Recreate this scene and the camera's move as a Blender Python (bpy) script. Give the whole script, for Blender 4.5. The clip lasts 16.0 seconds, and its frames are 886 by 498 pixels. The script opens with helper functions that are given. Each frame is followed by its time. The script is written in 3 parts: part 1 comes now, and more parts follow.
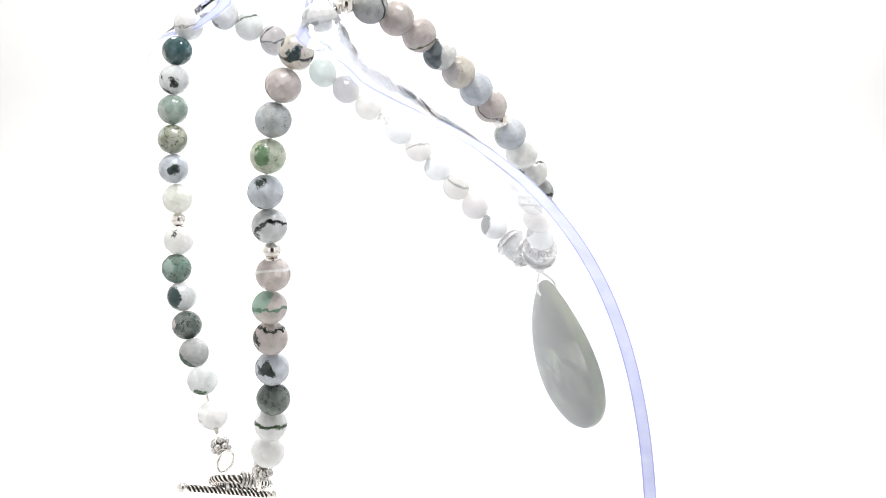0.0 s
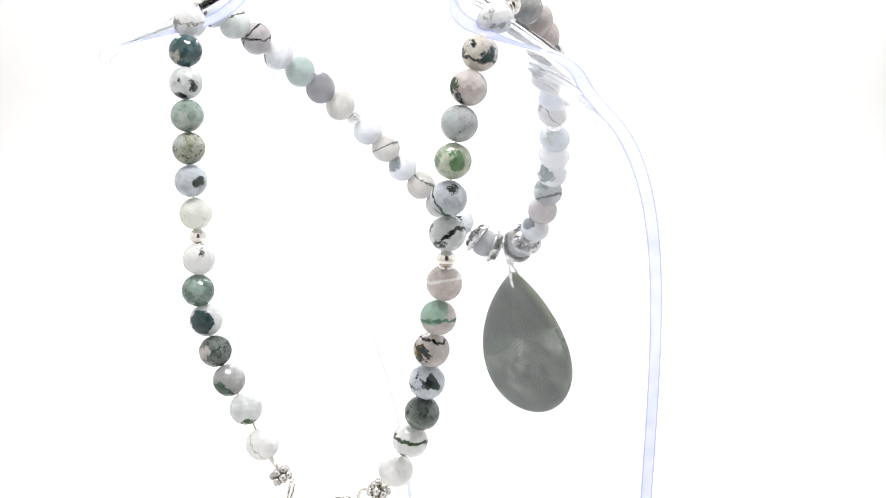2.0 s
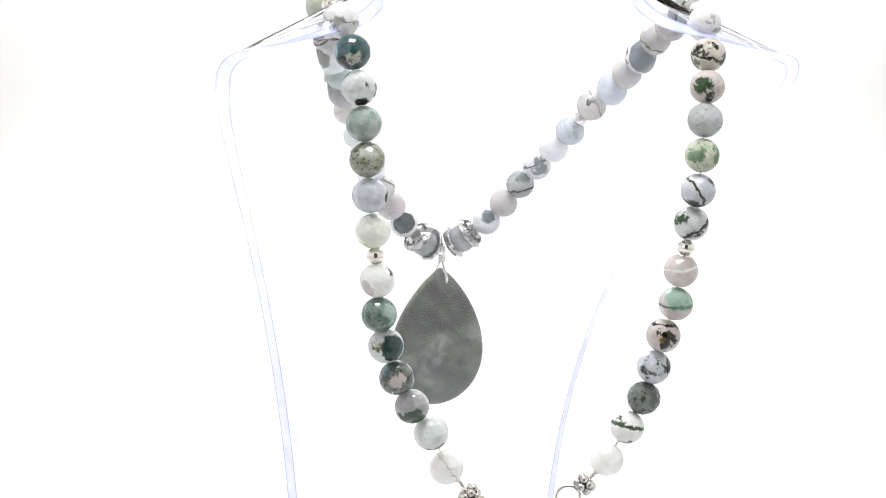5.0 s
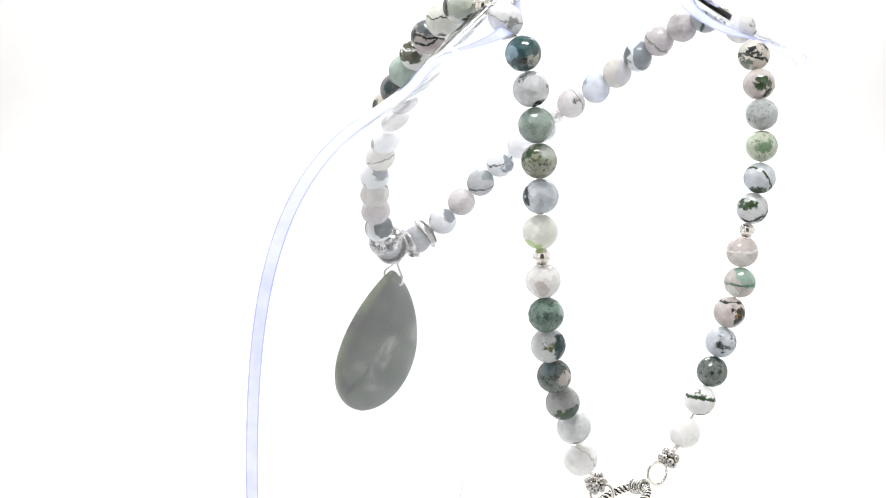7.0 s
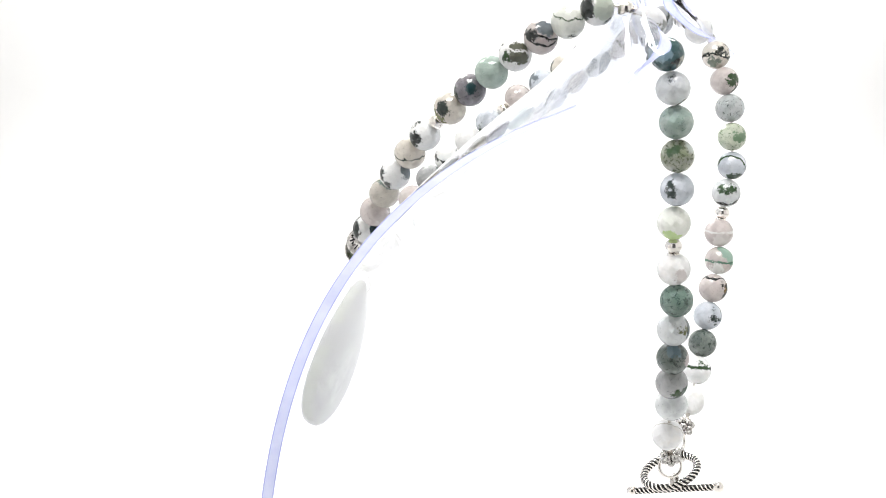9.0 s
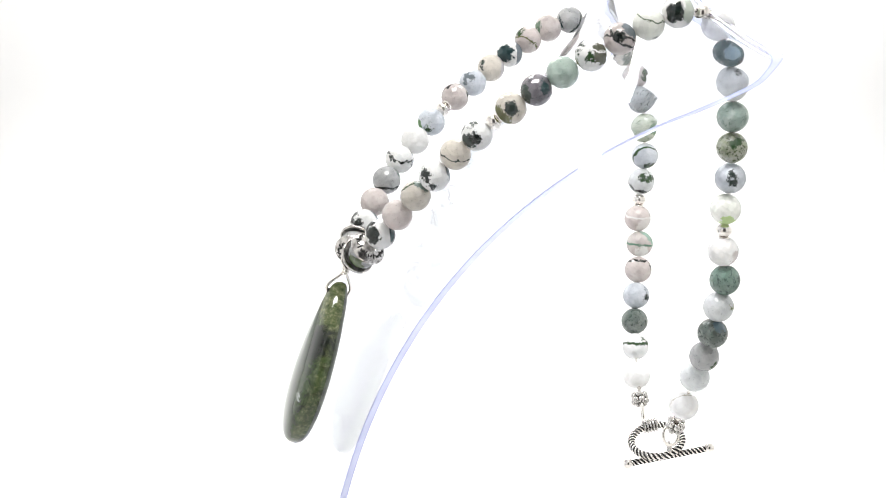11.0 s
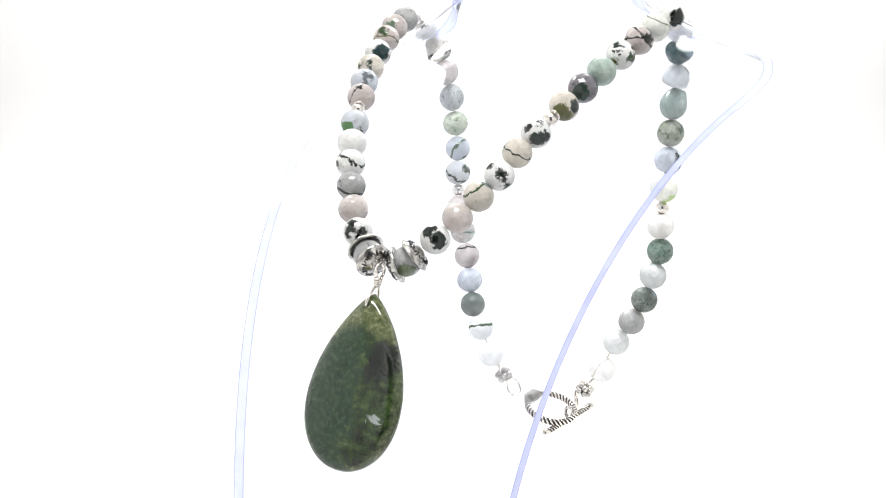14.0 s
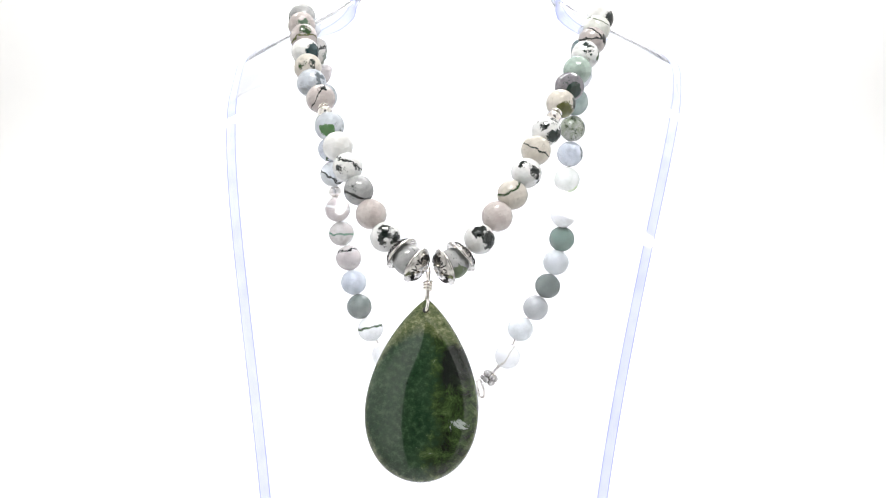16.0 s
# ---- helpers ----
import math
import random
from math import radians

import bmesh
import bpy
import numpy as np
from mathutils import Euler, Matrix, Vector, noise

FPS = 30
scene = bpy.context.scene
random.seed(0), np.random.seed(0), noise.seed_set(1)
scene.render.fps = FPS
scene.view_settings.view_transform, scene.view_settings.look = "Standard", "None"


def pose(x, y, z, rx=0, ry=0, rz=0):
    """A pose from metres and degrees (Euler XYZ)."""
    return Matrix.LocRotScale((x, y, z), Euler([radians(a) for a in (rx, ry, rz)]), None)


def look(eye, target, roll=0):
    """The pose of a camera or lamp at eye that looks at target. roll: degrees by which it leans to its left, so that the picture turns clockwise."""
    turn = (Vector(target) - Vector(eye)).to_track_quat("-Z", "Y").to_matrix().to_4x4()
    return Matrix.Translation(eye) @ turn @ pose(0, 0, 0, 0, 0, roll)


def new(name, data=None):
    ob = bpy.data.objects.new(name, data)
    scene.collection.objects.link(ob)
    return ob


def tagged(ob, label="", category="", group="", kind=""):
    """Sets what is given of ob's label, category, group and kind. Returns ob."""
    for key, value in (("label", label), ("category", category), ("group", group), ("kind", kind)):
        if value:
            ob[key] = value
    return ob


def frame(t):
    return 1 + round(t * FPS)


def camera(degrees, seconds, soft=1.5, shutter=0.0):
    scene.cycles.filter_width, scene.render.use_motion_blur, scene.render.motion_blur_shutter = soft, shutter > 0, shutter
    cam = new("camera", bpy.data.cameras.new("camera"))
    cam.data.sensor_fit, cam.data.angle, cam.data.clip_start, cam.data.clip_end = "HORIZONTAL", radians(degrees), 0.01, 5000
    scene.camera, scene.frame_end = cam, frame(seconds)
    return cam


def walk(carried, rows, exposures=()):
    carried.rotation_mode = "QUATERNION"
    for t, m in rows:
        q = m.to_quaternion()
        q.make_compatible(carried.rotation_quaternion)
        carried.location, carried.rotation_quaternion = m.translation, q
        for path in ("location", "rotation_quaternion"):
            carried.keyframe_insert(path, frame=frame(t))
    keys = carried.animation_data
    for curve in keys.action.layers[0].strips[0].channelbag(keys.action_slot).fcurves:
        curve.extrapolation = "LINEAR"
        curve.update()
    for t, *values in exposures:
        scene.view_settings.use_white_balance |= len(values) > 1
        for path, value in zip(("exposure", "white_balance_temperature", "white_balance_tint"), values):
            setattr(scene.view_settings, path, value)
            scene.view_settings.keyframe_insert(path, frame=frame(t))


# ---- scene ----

# ---- camera ----
FLOOR = 0.17          # the lens stands this far above the table
cam = camera(33.47, 16.0, soft=0.6)
EYE = Vector((0.0, -0.40, FLOOR))
AIM = EYE + Vector((-0.00461, 0.99121, -0.13221))
walk(cam, [(0.0, look(EYE, AIM, 0.427)), (16.0, look(EYE, AIM, 0.427))], exposures=[(0.0, 0.0), (16.0, 0.0)])

# ---- world and lamps ----
world = bpy.data.worlds.new("world")
scene.world = world
world.use_nodes = True
world.node_tree.nodes["Background"].inputs[0].default_value = (0.9, 0.95, 1.0, 1)
world.node_tree.nodes["Background"].inputs[1].default_value = 0.05


def area_lamp(name, eye, target, sx, sy, watts, colour=(1, 1, 1)):
    data = bpy.data.lights.new(name, "AREA")
    data.shape, data.size, data.size_y = "RECTANGLE", sx, sy
    data.energy, data.color = watts, colour
    ob = new(name, data)
    ob.matrix_world = look(eye, target)
    return ob


# two unseen strips of lights under the top of the white photo tent: front set by bead glints, rear added to whiten the
# backdrop
area_lamp("unseen_strip", (0.0, -0.155, 0.575), (0.0, -0.12, 0.0), 0.30, 0.060, 2.25, (1.0, 0.99, 0.97))
area_lamp("unseen_strip", (0.0, 0.36, 0.575), (0.0, 0.40, 0.0), 0.70, 0.06, 3.6, (1.0, 0.99, 0.98))


# ---- materials ----
def material(name):
    m = bpy.data.materials.new(name)
    m.use_nodes = True
    nt = m.node_tree
    return m, nt, nt.nodes["Principled BSDF"]


def node(nt, kind, **values):
    n = nt.nodes.new(kind)
    for key, value in values.items():
        n.inputs[key.replace("_", " ")].default_value = value
    return n


def ramp(nt, fac, stops):
    r = nt.nodes.new("ShaderNodeValToRGB")
    e = r.color_ramp.elements
    while len(e) < len(stops):
        e.new(0.5)
    for k, (p, c) in zip(e, stops):
        k.position, k.color = p, (*c, 1)
    nt.links.new(fac, r.inputs[0])
    return r.outputs[0]


def blend(nt, fac, a, b):
    m = nt.nodes.new("ShaderNodeMix")
    m.data_type = "RGBA"
    for sock, v in ((m.inputs[0], fac), (m.inputs[6], a), (m.inputs[7], b)):
        if isinstance(v, (int, float)):
            sock.default_value = v
        elif isinstance(v, tuple):
            sock.default_value = (*v, 1)
        else:
            nt.links.new(v, sock)
    return m.outputs[2]


def bump(nt, bsdf, height, strength, distance):
    b = node(nt, "ShaderNodeBump", Strength=strength, Distance=distance)
    nt.links.new(height, b.inputs["Height"])
    nt.links.new(b.outputs[0], bsdf.inputs["Normal"])


def white_cloth(name, colour, rough=0.9):
    m, nt, p = material(name)
    tc = nt.nodes.new("ShaderNodeTexCoord")
    n = node(nt, "ShaderNodeTexNoise", Scale=6.0, Detail=4.0)
    nt.links.new(tc.outputs["Object"], n.inputs["Vector"])
    c = ramp(nt, n.outputs["Fac"], [(0.3, tuple(v * 0.985 for v in colour)), (0.7, colour)])
    nt.links.new(c, p.inputs["Base Color"])
    fine = node(nt, "ShaderNodeTexNoise", Scale=900.0, Detail=2.0)
    nt.links.new(tc.outputs["Object"], fine.inputs["Vector"])
    bump(nt, p, fine.outputs["Fac"], 0.05, 0.0005)
    p.inputs["Roughness"].default_value = rough
    p.inputs["Specular IOR Level"].default_value = 0.2
    return m


def seen_from(t, u, v):
    """The direction on a bead that shows at (u, v) of its disc, from its middle, when the turning stand has the angle it has at t."""
    a = radians(-206.0 - 14.862 * t)
    ahead, aside = Vector((math.cos(a), math.sin(a), 0)), Vector((-math.sin(a), math.cos(a), 0))
    return ahead * math.sqrt(max(0.0, 1 - u * u - v * v)) + aside * u + Vector((0, 0, v))


def mark(t, u, v, r, colour, ragged=1.0):
    """A patch of another colour, r wide as the disc's radius counts."""
    d = seen_from(t, u, v)
    return ("patch", tuple(d.normalized()), math.cos(min(2.6, r)), colour, ragged)


def vein(t, lean, off, w, colour, ragged=1.0):
    """A band across the disc at an angle to the level, off from its middle, w half wide."""
    a = radians(lean)
    n = seen_from(t, -math.sin(a) * 0.999, math.cos(a) * 0.999)
    return ("band", tuple(n.normalized()), off, colour, ragged, w)


def agate(name, ground, mottle, speck, marks=(), cloudy=0.4, speckled=0.3, clear=0.25, seed=0):
    """A polished, faceted agate: a cloudy ground, fine specks and the patches and bands that mark this one stone."""
    m, nt, p = material(name)
    tc = nt.nodes.new("ShaderNodeTexCoord")
    unit = nt.nodes.new("ShaderNodeVectorMath")
    unit.operation = "SCALE"
    unit.inputs["Scale"].default_value = 1 / 0.00402
    nt.links.new(tc.outputs["Object"], unit.inputs[0])
    moved = nt.nodes.new("ShaderNodeVectorMath")
    moved.operation = "ADD"
    moved.inputs[1].default_value = (3.1 * seed, 1.7 * seed, 2.3 * seed)
    nt.links.new(unit.outputs[0], moved.inputs[0])
    cloud = node(nt, "ShaderNodeTexNoise", Scale=1.1, Detail=3.0, Roughness=0.55, Distortion=0.6)
    fine = node(nt, "ShaderNodeTexNoise", Scale=3.4, Detail=5.0, Roughness=0.72, Distortion=0.4)
    rough_edge = node(nt, "ShaderNodeTexNoise", Scale=1.5, Detail=6.0, Roughness=0.72)
    for n in (cloud, fine, rough_edge):
        nt.links.new(moved.outputs[0], n.inputs["Vector"])
    dim = tuple(v * 0.86 for v in ground)
    pale = tuple(min(0.97, v * 1.10) for v in ground)
    base = ramp(nt, cloud.outputs["Fac"], [(0.34, dim), (0.64, pale)])
    edge = 0.74 - 0.40 * cloudy
    base = blend(nt, ramp(nt, cloud.outputs["Color"], [(edge - 0.09, (0, 0, 0)), (edge + 0.09, (0.85, 0.85, 0.85))]), base, mottle)
    hair = node(nt, "ShaderNodeTexNoise", Scale=1.9, Detail=4.0, Roughness=0.6, Distortion=0.9)
    nt.links.new(moved.outputs[0], hair.inputs["Vector"])
    w = 0.006 + 0.016 * speckled
    line = ramp(nt, hair.outputs["Fac"], [(0.5 - w, (0, 0, 0)), (0.5 - w * 0.4, (0.75, 0.75, 0.75)), (0.5 + w * 0.4, (0.75, 0.75, 0.75)), (0.5 + w, (0, 0, 0))])
    here = ramp(nt, fine.outputs["Fac"], [(0.60 - 0.25 * speckled, (0, 0, 0)), (0.66 - 0.25 * speckled, (1, 1, 1))])
    both = nt.nodes.new("ShaderNodeMath")
    both.operation = "MULTIPLY"
    nt.links.new(line, both.inputs[0])
    nt.links.new(here, both.inputs[1])
    base = blend(nt, both.outputs[0], base, speck)
    edge = 0.78 - 0.34 * speckled
    base = blend(nt, ramp(nt, fine.outputs["Fac"], [(edge - 0.02, (0, 0, 0)), (edge + 0.02, (0.95, 0.95, 0.95))]), base, speck)
    for k, f in enumerate(marks):
        shove = nt.nodes.new("ShaderNodeVectorMath")
        shove.operation = "MULTIPLY_ADD"
        amount = 0.85 * f[4]
        shove.inputs[1].default_value = (amount, amount, amount)
        nt.links.new(rough_edge.outputs["Color"], shove.inputs[0])
        back = nt.nodes.new("ShaderNodeVectorMath")
        back.operation = "SUBTRACT"
        back.inputs[1].default_value = (amount / 2, amount / 2, amount / 2)
        nt.links.new(unit.outputs[0], back.inputs[0])
        nt.links.new(back.outputs[0], shove.inputs[2])
        dot = nt.nodes.new("ShaderNodeVectorMath")
        dot.operation = "DOT_PRODUCT"
        dot.inputs[1].default_value = f[1]
        nt.links.new(shove.outputs[0], dot.inputs[0])
        half = nt.nodes.new("ShaderNodeMath")
        half.operation = "MULTIPLY_ADD"
        half.inputs[1].default_value, half.inputs[2].default_value = 0.25, 0.5
        nt.links.new(dot.outputs["Value"], half.inputs[0])
        c = 0.5 + 0.25 * f[2]
        if f[0] == "patch":
            stops = [(c - 0.008, (0, 0, 0)), (c + 0.008, (1, 1, 1))]
        else:
            w = 0.25 * f[5]
            stops = [(c - w - 0.006, (0, 0, 0)), (c - w * 0.7, (1, 1, 1)), (c + w * 0.7, (1, 1, 1)), (c + w + 0.006, (0, 0, 0))]
        base = blend(nt, ramp(nt, half.outputs[0], stops), base, f[3])
    nt.links.new(base, p.inputs["Base Color"])
    p.inputs["Roughness"].default_value = 0.08
    p.inputs["IOR"].default_value = 1.62
    p.inputs["Subsurface Weight"].default_value = 0.25
    p.inputs["Subsurface Radius"].default_value = (1.0, 1.0, 1.0)
    p.inputs["Subsurface Scale"].default_value = 0.0012
    p.inputs["Transmission Weight"].default_value = clear * 0.5
    bump(nt, p, fine.outputs["Fac"], 0.03, 0.0002)
    # light from behind shines through the milky stone
    milky = nt.nodes.new("ShaderNodeBsdfTranslucent")
    nt.links.new(base, milky.inputs["Color"])
    both = nt.nodes.new("ShaderNodeMixShader")
    both.inputs[0].default_value = 0.05 + 0.65 * clear
    nt.links.new(p.outputs[0], both.inputs[1])
    nt.links.new(milky.outputs[0], both.inputs[2])
    nt.links.new(both.outputs[0], nt.nodes["Material Output"].inputs["Surface"])
    return m


# colours of the stones
JET, TEAL, INK = (0.008, 0.014, 0.012), (0.018, 0.048, 0.052), (0.03, 0.045, 0.04)
MOSS, LEAF, OLIVE, SAGE = (0.035, 0.075, 0.028), (0.11, 0.25, 0.09), (0.13, 0.14, 0.05), (0.30, 0.45, 0.37)
CHALK, MILK, CREAM, ROSE = (0.90, 0.90, 0.88), (0.78, 0.80, 0.80), (0.74, 0.70, 0.63), (0.64, 0.58, 0.56)
MIST, GREY, SLATE, LIME, OCHRE = (0.62, 0.66, 0.71), (0.44, 0.46, 0.46), (0.17, 0.20, 0.22), (0.50, 0.66, 0.30), (0.26, 0.15, 0.03)


def stone(kind, *marks):
    """What the stones of a kind are like, with the marks of one of them."""
    looks = {
        "clear": ((0.93, 0.93, 0.91), (0.92, 0.89, 0.85), (0.84, 0.80, 0.74), 0.3, 0.1, 0.35),
        "cream": ((0.86, 0.87, 0.82), (0.80, 0.82, 0.75), (0.66, 0.69, 0.58), 0.4, 0.1, 0.3),
        "rose": (ROSE, (0.74, 0.70, 0.67), (0.36, 0.33, 0.30), 0.5, 0.27, 0.3),
        "beige": (CREAM, (0.64, 0.60, 0.55), (0.24, 0.23, 0.16), 0.4, 0.30, 0.3),
        "grey": ((0.47, 0.48, 0.48), (0.62, 0.62, 0.62), INK, 0.5, 0.30, 0.3),
        "veined": ((0.56, 0.58, 0.58), (0.46, 0.50, 0.50), (0.07, 0.09, 0.08), 0.4, 0.48, 0.3),
        "pale": (MILK, (0.66, 0.67, 0.70), (0.34, 0.36, 0.36), 0.4, 0.28, 0.3),
        "mist": (MIST, (0.80, 0.82, 0.86), (0.26, 0.30, 0.33), 0.5, 0.26, 0.3),
        "sage": ((0.34, 0.43, 0.38), (0.48, 0.55, 0.51), (0.12, 0.19, 0.15), 0.5, 0.45, 0.2),
        "mint": ((0.46, 0.56, 0.50), (0.55, 0.64, 0.58), (0.28, 0.40, 0.33), 0.4, 0.4, 0.2),
        "mossy": ((0.46, 0.47, 0.40), (0.20, 0.24, 0.13), (0.07, 0.09, 0.04), 0.5, 0.62, 0.1),
        "fern": ((0.60, 0.64, 0.52), (0.30, 0.40, 0.26), (0.10, 0.18, 0.08), 0.4, 0.5, 0.2),
        "teal": ((0.035, 0.085, 0.090), (0.10, 0.16, 0.17), JET, 0.4, 0.4, 0.0),
        "green": ((0.12, 0.19, 0.155), (0.21, 0.29, 0.25), (0.045, 0.075, 0.06), 0.5, 0.6, 0.0),
        "dark": ((0.10, 0.125, 0.11), (0.22, 0.25, 0.23), (0.025, 0.04, 0.033), 0.5, 0.62, 0.0),
        "chalk": (CHALK, (0.80, 0.82, 0.82), (0.45, 0.48, 0.47), 0.4, 0.15, 0.15),
        "plum": ((0.17, 0.16, 0.18), (0.28, 0.26, 0.28), (0.04, 0.06, 0.05), 0.4, 0.5, 0.0),
    }
    return looks[kind], marks


def metal(name, colour, rough, dark=None):
    m, nt, p = material(name)
    tc = nt.nodes.new("ShaderNodeTexCoord")
    n = node(nt, "ShaderNodeTexNoise", Scale=700.0, Detail=3.0)
    nt.links.new(tc.outputs["Object"], n.inputs["Vector"])
    c = ramp(nt, n.outputs["Fac"], [(0.35, dark or tuple(v * 0.85 for v in colour)), (0.6, colour)])
    nt.links.new(c, p.inputs["Base Color"])
    p.inputs["Metallic"].default_value, p.inputs["Roughness"].default_value = 1.0, rough
    return m


SILVER = metal("polished_silver", (0.86, 0.82, 0.77), 0.10)
AGED = metal("aged_silver", (0.66, 0.64, 0.61), 0.2, (0.26, 0.25, 0.24))
BLACKENED = metal("blackened_silver", (0.05, 0.05, 0.05), 0.45, (0.02, 0.02, 0.02))


def acrylic(name, tint):
    m, nt, p = material(name)
    p.inputs["Base Color"].default_value = (*tint, 1)
    p.inputs["Roughness"].default_value = 0.0
    p.inputs["IOR"].default_value = 1.45
    p.inputs["Transmission Weight"].default_value = 1.0
    return m


ACRYLIC = acrylic("clear_acrylic", (0.90, 0.925, 0.985))


def cut_edge(name, dim, pale, inside, clear):
    """The polished edge of the sheet: the faint blue of light that runs along inside the acrylic is put into its
    colour.
    """
    m, nt, p = material(name)
    tc = nt.nodes.new("ShaderNodeTexCoord")
    n = node(nt, "ShaderNodeTexNoise", Scale=160.0, Detail=4.0)
    nt.links.new(tc.outputs["Object"], n.inputs["Vector"])
    c = ramp(nt, n.outputs["Fac"], [(0.35, dim), (0.65, pale)])
    p.inputs["Roughness"].default_value = 0.12
    nt.links.new(c, p.inputs["Base Color"])
    through_it = nt.nodes.new("ShaderNodeBsdfTranslucent")
    nt.links.new(c, through_it.inputs["Color"])
    frosted = nt.nodes.new("ShaderNodeMixShader")
    frosted.inputs[0].default_value = 0.5
    nt.links.new(p.outputs[0], frosted.inputs[1])
    nt.links.new(through_it.outputs[0], frosted.inputs[2])
    glassy = nt.nodes.new("ShaderNodeBsdfGlass")
    glassy.inputs["Color"].default_value = (*inside, 1)
    glassy.inputs["IOR"].default_value, glassy.inputs["Roughness"].default_value = 1.45, 0.06
    both = nt.nodes.new("ShaderNodeMixShader")
    both.inputs[0].default_value = clear
    nt.links.new(frosted.outputs[0], both.inputs[1])
    nt.links.new(glassy.outputs[0], both.inputs[2])
    nt.links.new(both.outputs[0], nt.nodes["Material Output"].inputs["Surface"])
    return m


# lines that light draws along the edge's corners are painted a deeper blue
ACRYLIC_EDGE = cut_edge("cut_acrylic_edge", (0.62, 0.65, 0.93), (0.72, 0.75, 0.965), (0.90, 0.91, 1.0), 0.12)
ARRIS_LINE = cut_edge("painted_arris_line", (0.40, 0.44, 0.80), (0.48, 0.52, 0.88), (0.80, 0.82, 0.98), 0.12)


def pendant_stone():
    m, nt, p = material("moss_agate")
    tc = nt.nodes.new("ShaderNodeTexCoord")
    big = node(nt, "ShaderNodeTexNoise", Scale=60.0, Detail=3.0, Distortion=0.8)
    moss = node(nt, "ShaderNodeTexNoise", Scale=230.0, Detail=8.0, Roughness=0.82, Distortion=0.5)
    fine = node(nt, "ShaderNodeTexNoise", Scale=700.0, Detail=5.0, Roughness=0.75)
    for n in (big, moss, fine):
        nt.links.new(tc.outputs["Object"], n.inputs["Vector"])
    sep = nt.nodes.new("ShaderNodeSeparateXYZ")
    nt.links.new(tc.outputs["Object"], sep.inputs[0])
    grain = ramp(nt, fine.outputs["Fac"], [(0.34, (0.004, 0.014, 0.007)), (0.50, (0.017, 0.042, 0.020)), (0.68, (0.065, 0.115, 0.060))])
    veil = ramp(nt, big.outputs["Fac"], [(0.38, (0.010, 0.030, 0.012)), (0.66, (0.048, 0.082, 0.044))])
    grain = blend(nt, 0.45, grain, veil)
    clumps = ramp(nt, moss.outputs["Fac"], [(0.34, (0.006, 0.008, 0.006)), (0.46, (0.016, 0.026, 0.010)), (0.54, (0.036, 0.064, 0.020)), (0.64, (0.075, 0.11, 0.045)), (0.68, (0.34, 0.38, 0.35))])
    # the mossy part lies along one side and the lower rim of the stone
    side = nt.nodes.new("ShaderNodeMath")
    side.operation = "MULTIPLY_ADD"
    side.inputs[1].default_value = 55.0
    nt.links.new(sep.outputs["X"], side.inputs[0])
    ragged = nt.nodes.new("ShaderNodeMath")
    ragged.operation = "MULTIPLY_ADD"
    ragged.inputs[1].default_value = 1.1
    nt.links.new(moss.outputs["Fac"], ragged.inputs[0])
    nt.links.new(big.outputs["Fac"], ragged.inputs[2])
    nt.links.new(ragged.outputs[0], side.inputs[2])
    lower = nt.nodes.new("ShaderNodeMath")
    lower.operation = "SUBTRACT"
    lower.inputs[1].default_value = 0.62
    nt.links.new(side.outputs[0], lower.inputs[0])
    where = ramp(nt, lower.outputs[0], [(0.54, (0, 0, 0)), (0.68, (1, 1, 1))])
    c = blend(nt, where, grain, clumps)
    def reach(x, y, dx, dy, ragged_by):
        """How far a spot lies from a point of the face, with an uneven border."""
        flat = nt.nodes.new("ShaderNodeVectorMath")
        flat.operation = "MULTIPLY_ADD"
        flat.inputs[1].default_value, flat.inputs[2].default_value = (1 / dx, 1 / dy, 0), (-x / dx, -y / dy, 0)
        nt.links.new(tc.outputs["Object"], flat.inputs[0])
        size = nt.nodes.new("ShaderNodeVectorMath")
        size.operation = "LENGTH"
        nt.links.new(flat.outputs[0], size.inputs[0])
        sum_ = nt.nodes.new("ShaderNodeMath")
        sum_.operation = "MULTIPLY_ADD"
        sum_.inputs[1].default_value = ragged_by
        nt.links.new(moss.outputs["Fac"], sum_.inputs[0])
        nt.links.new(size.outputs["Value"], sum_.inputs[2])
        half = nt.nodes.new("ShaderNodeMath")
        half.operation = "MULTIPLY"
        half.inputs[1].default_value = 0.5
        nt.links.new(sum_.outputs[0], half.inputs[0])
        return half.outputs[0]
    # light through the thin lower border is painted in as paler olive, with olive specks at the tip; then a black cloud
    # and a white vein on the mossy side
    olive_rim_glow = ramp(nt, fine.outputs["Fac"], [(0.32, (0.030, 0.050, 0.016)), (0.52, (0.11, 0.13, 0.055)), (0.70, (0.30, 0.31, 0.17))])
    c = blend(nt, ramp(nt, reach(0.0, -0.0045, 0.0141, 0.0184, 0.28), [(0.54, (0, 0, 0)), (0.61, (0.9, 0.9, 0.9))]), c, olive_rim_glow)
    cloud = ramp(nt, reach(0.0085, 0.0055, 0.0045, 0.0075, 1.2), [(0.62, (0.9, 0.9, 0.9)), (0.78, (0, 0, 0))])
    c = blend(nt, cloud, c, (0.012, 0.014, 0.013))
    streak = ramp(nt, reach(0.0100, -0.0085, 0.0055, 0.0030, 3.2), [(0.93, (0.8, 0.8, 0.8)), (0.99, (0, 0, 0))])
    c = blend(nt, streak, c, (0.40, 0.44, 0.42))
    # the back is sawn and left matt
    sawn = ramp(nt, big.outputs["Fac"], [(0.34, (0.026, 0.032, 0.018)), (0.50, (0.100, 0.115, 0.068)), (0.66, (0.27, 0.29, 0.21))])
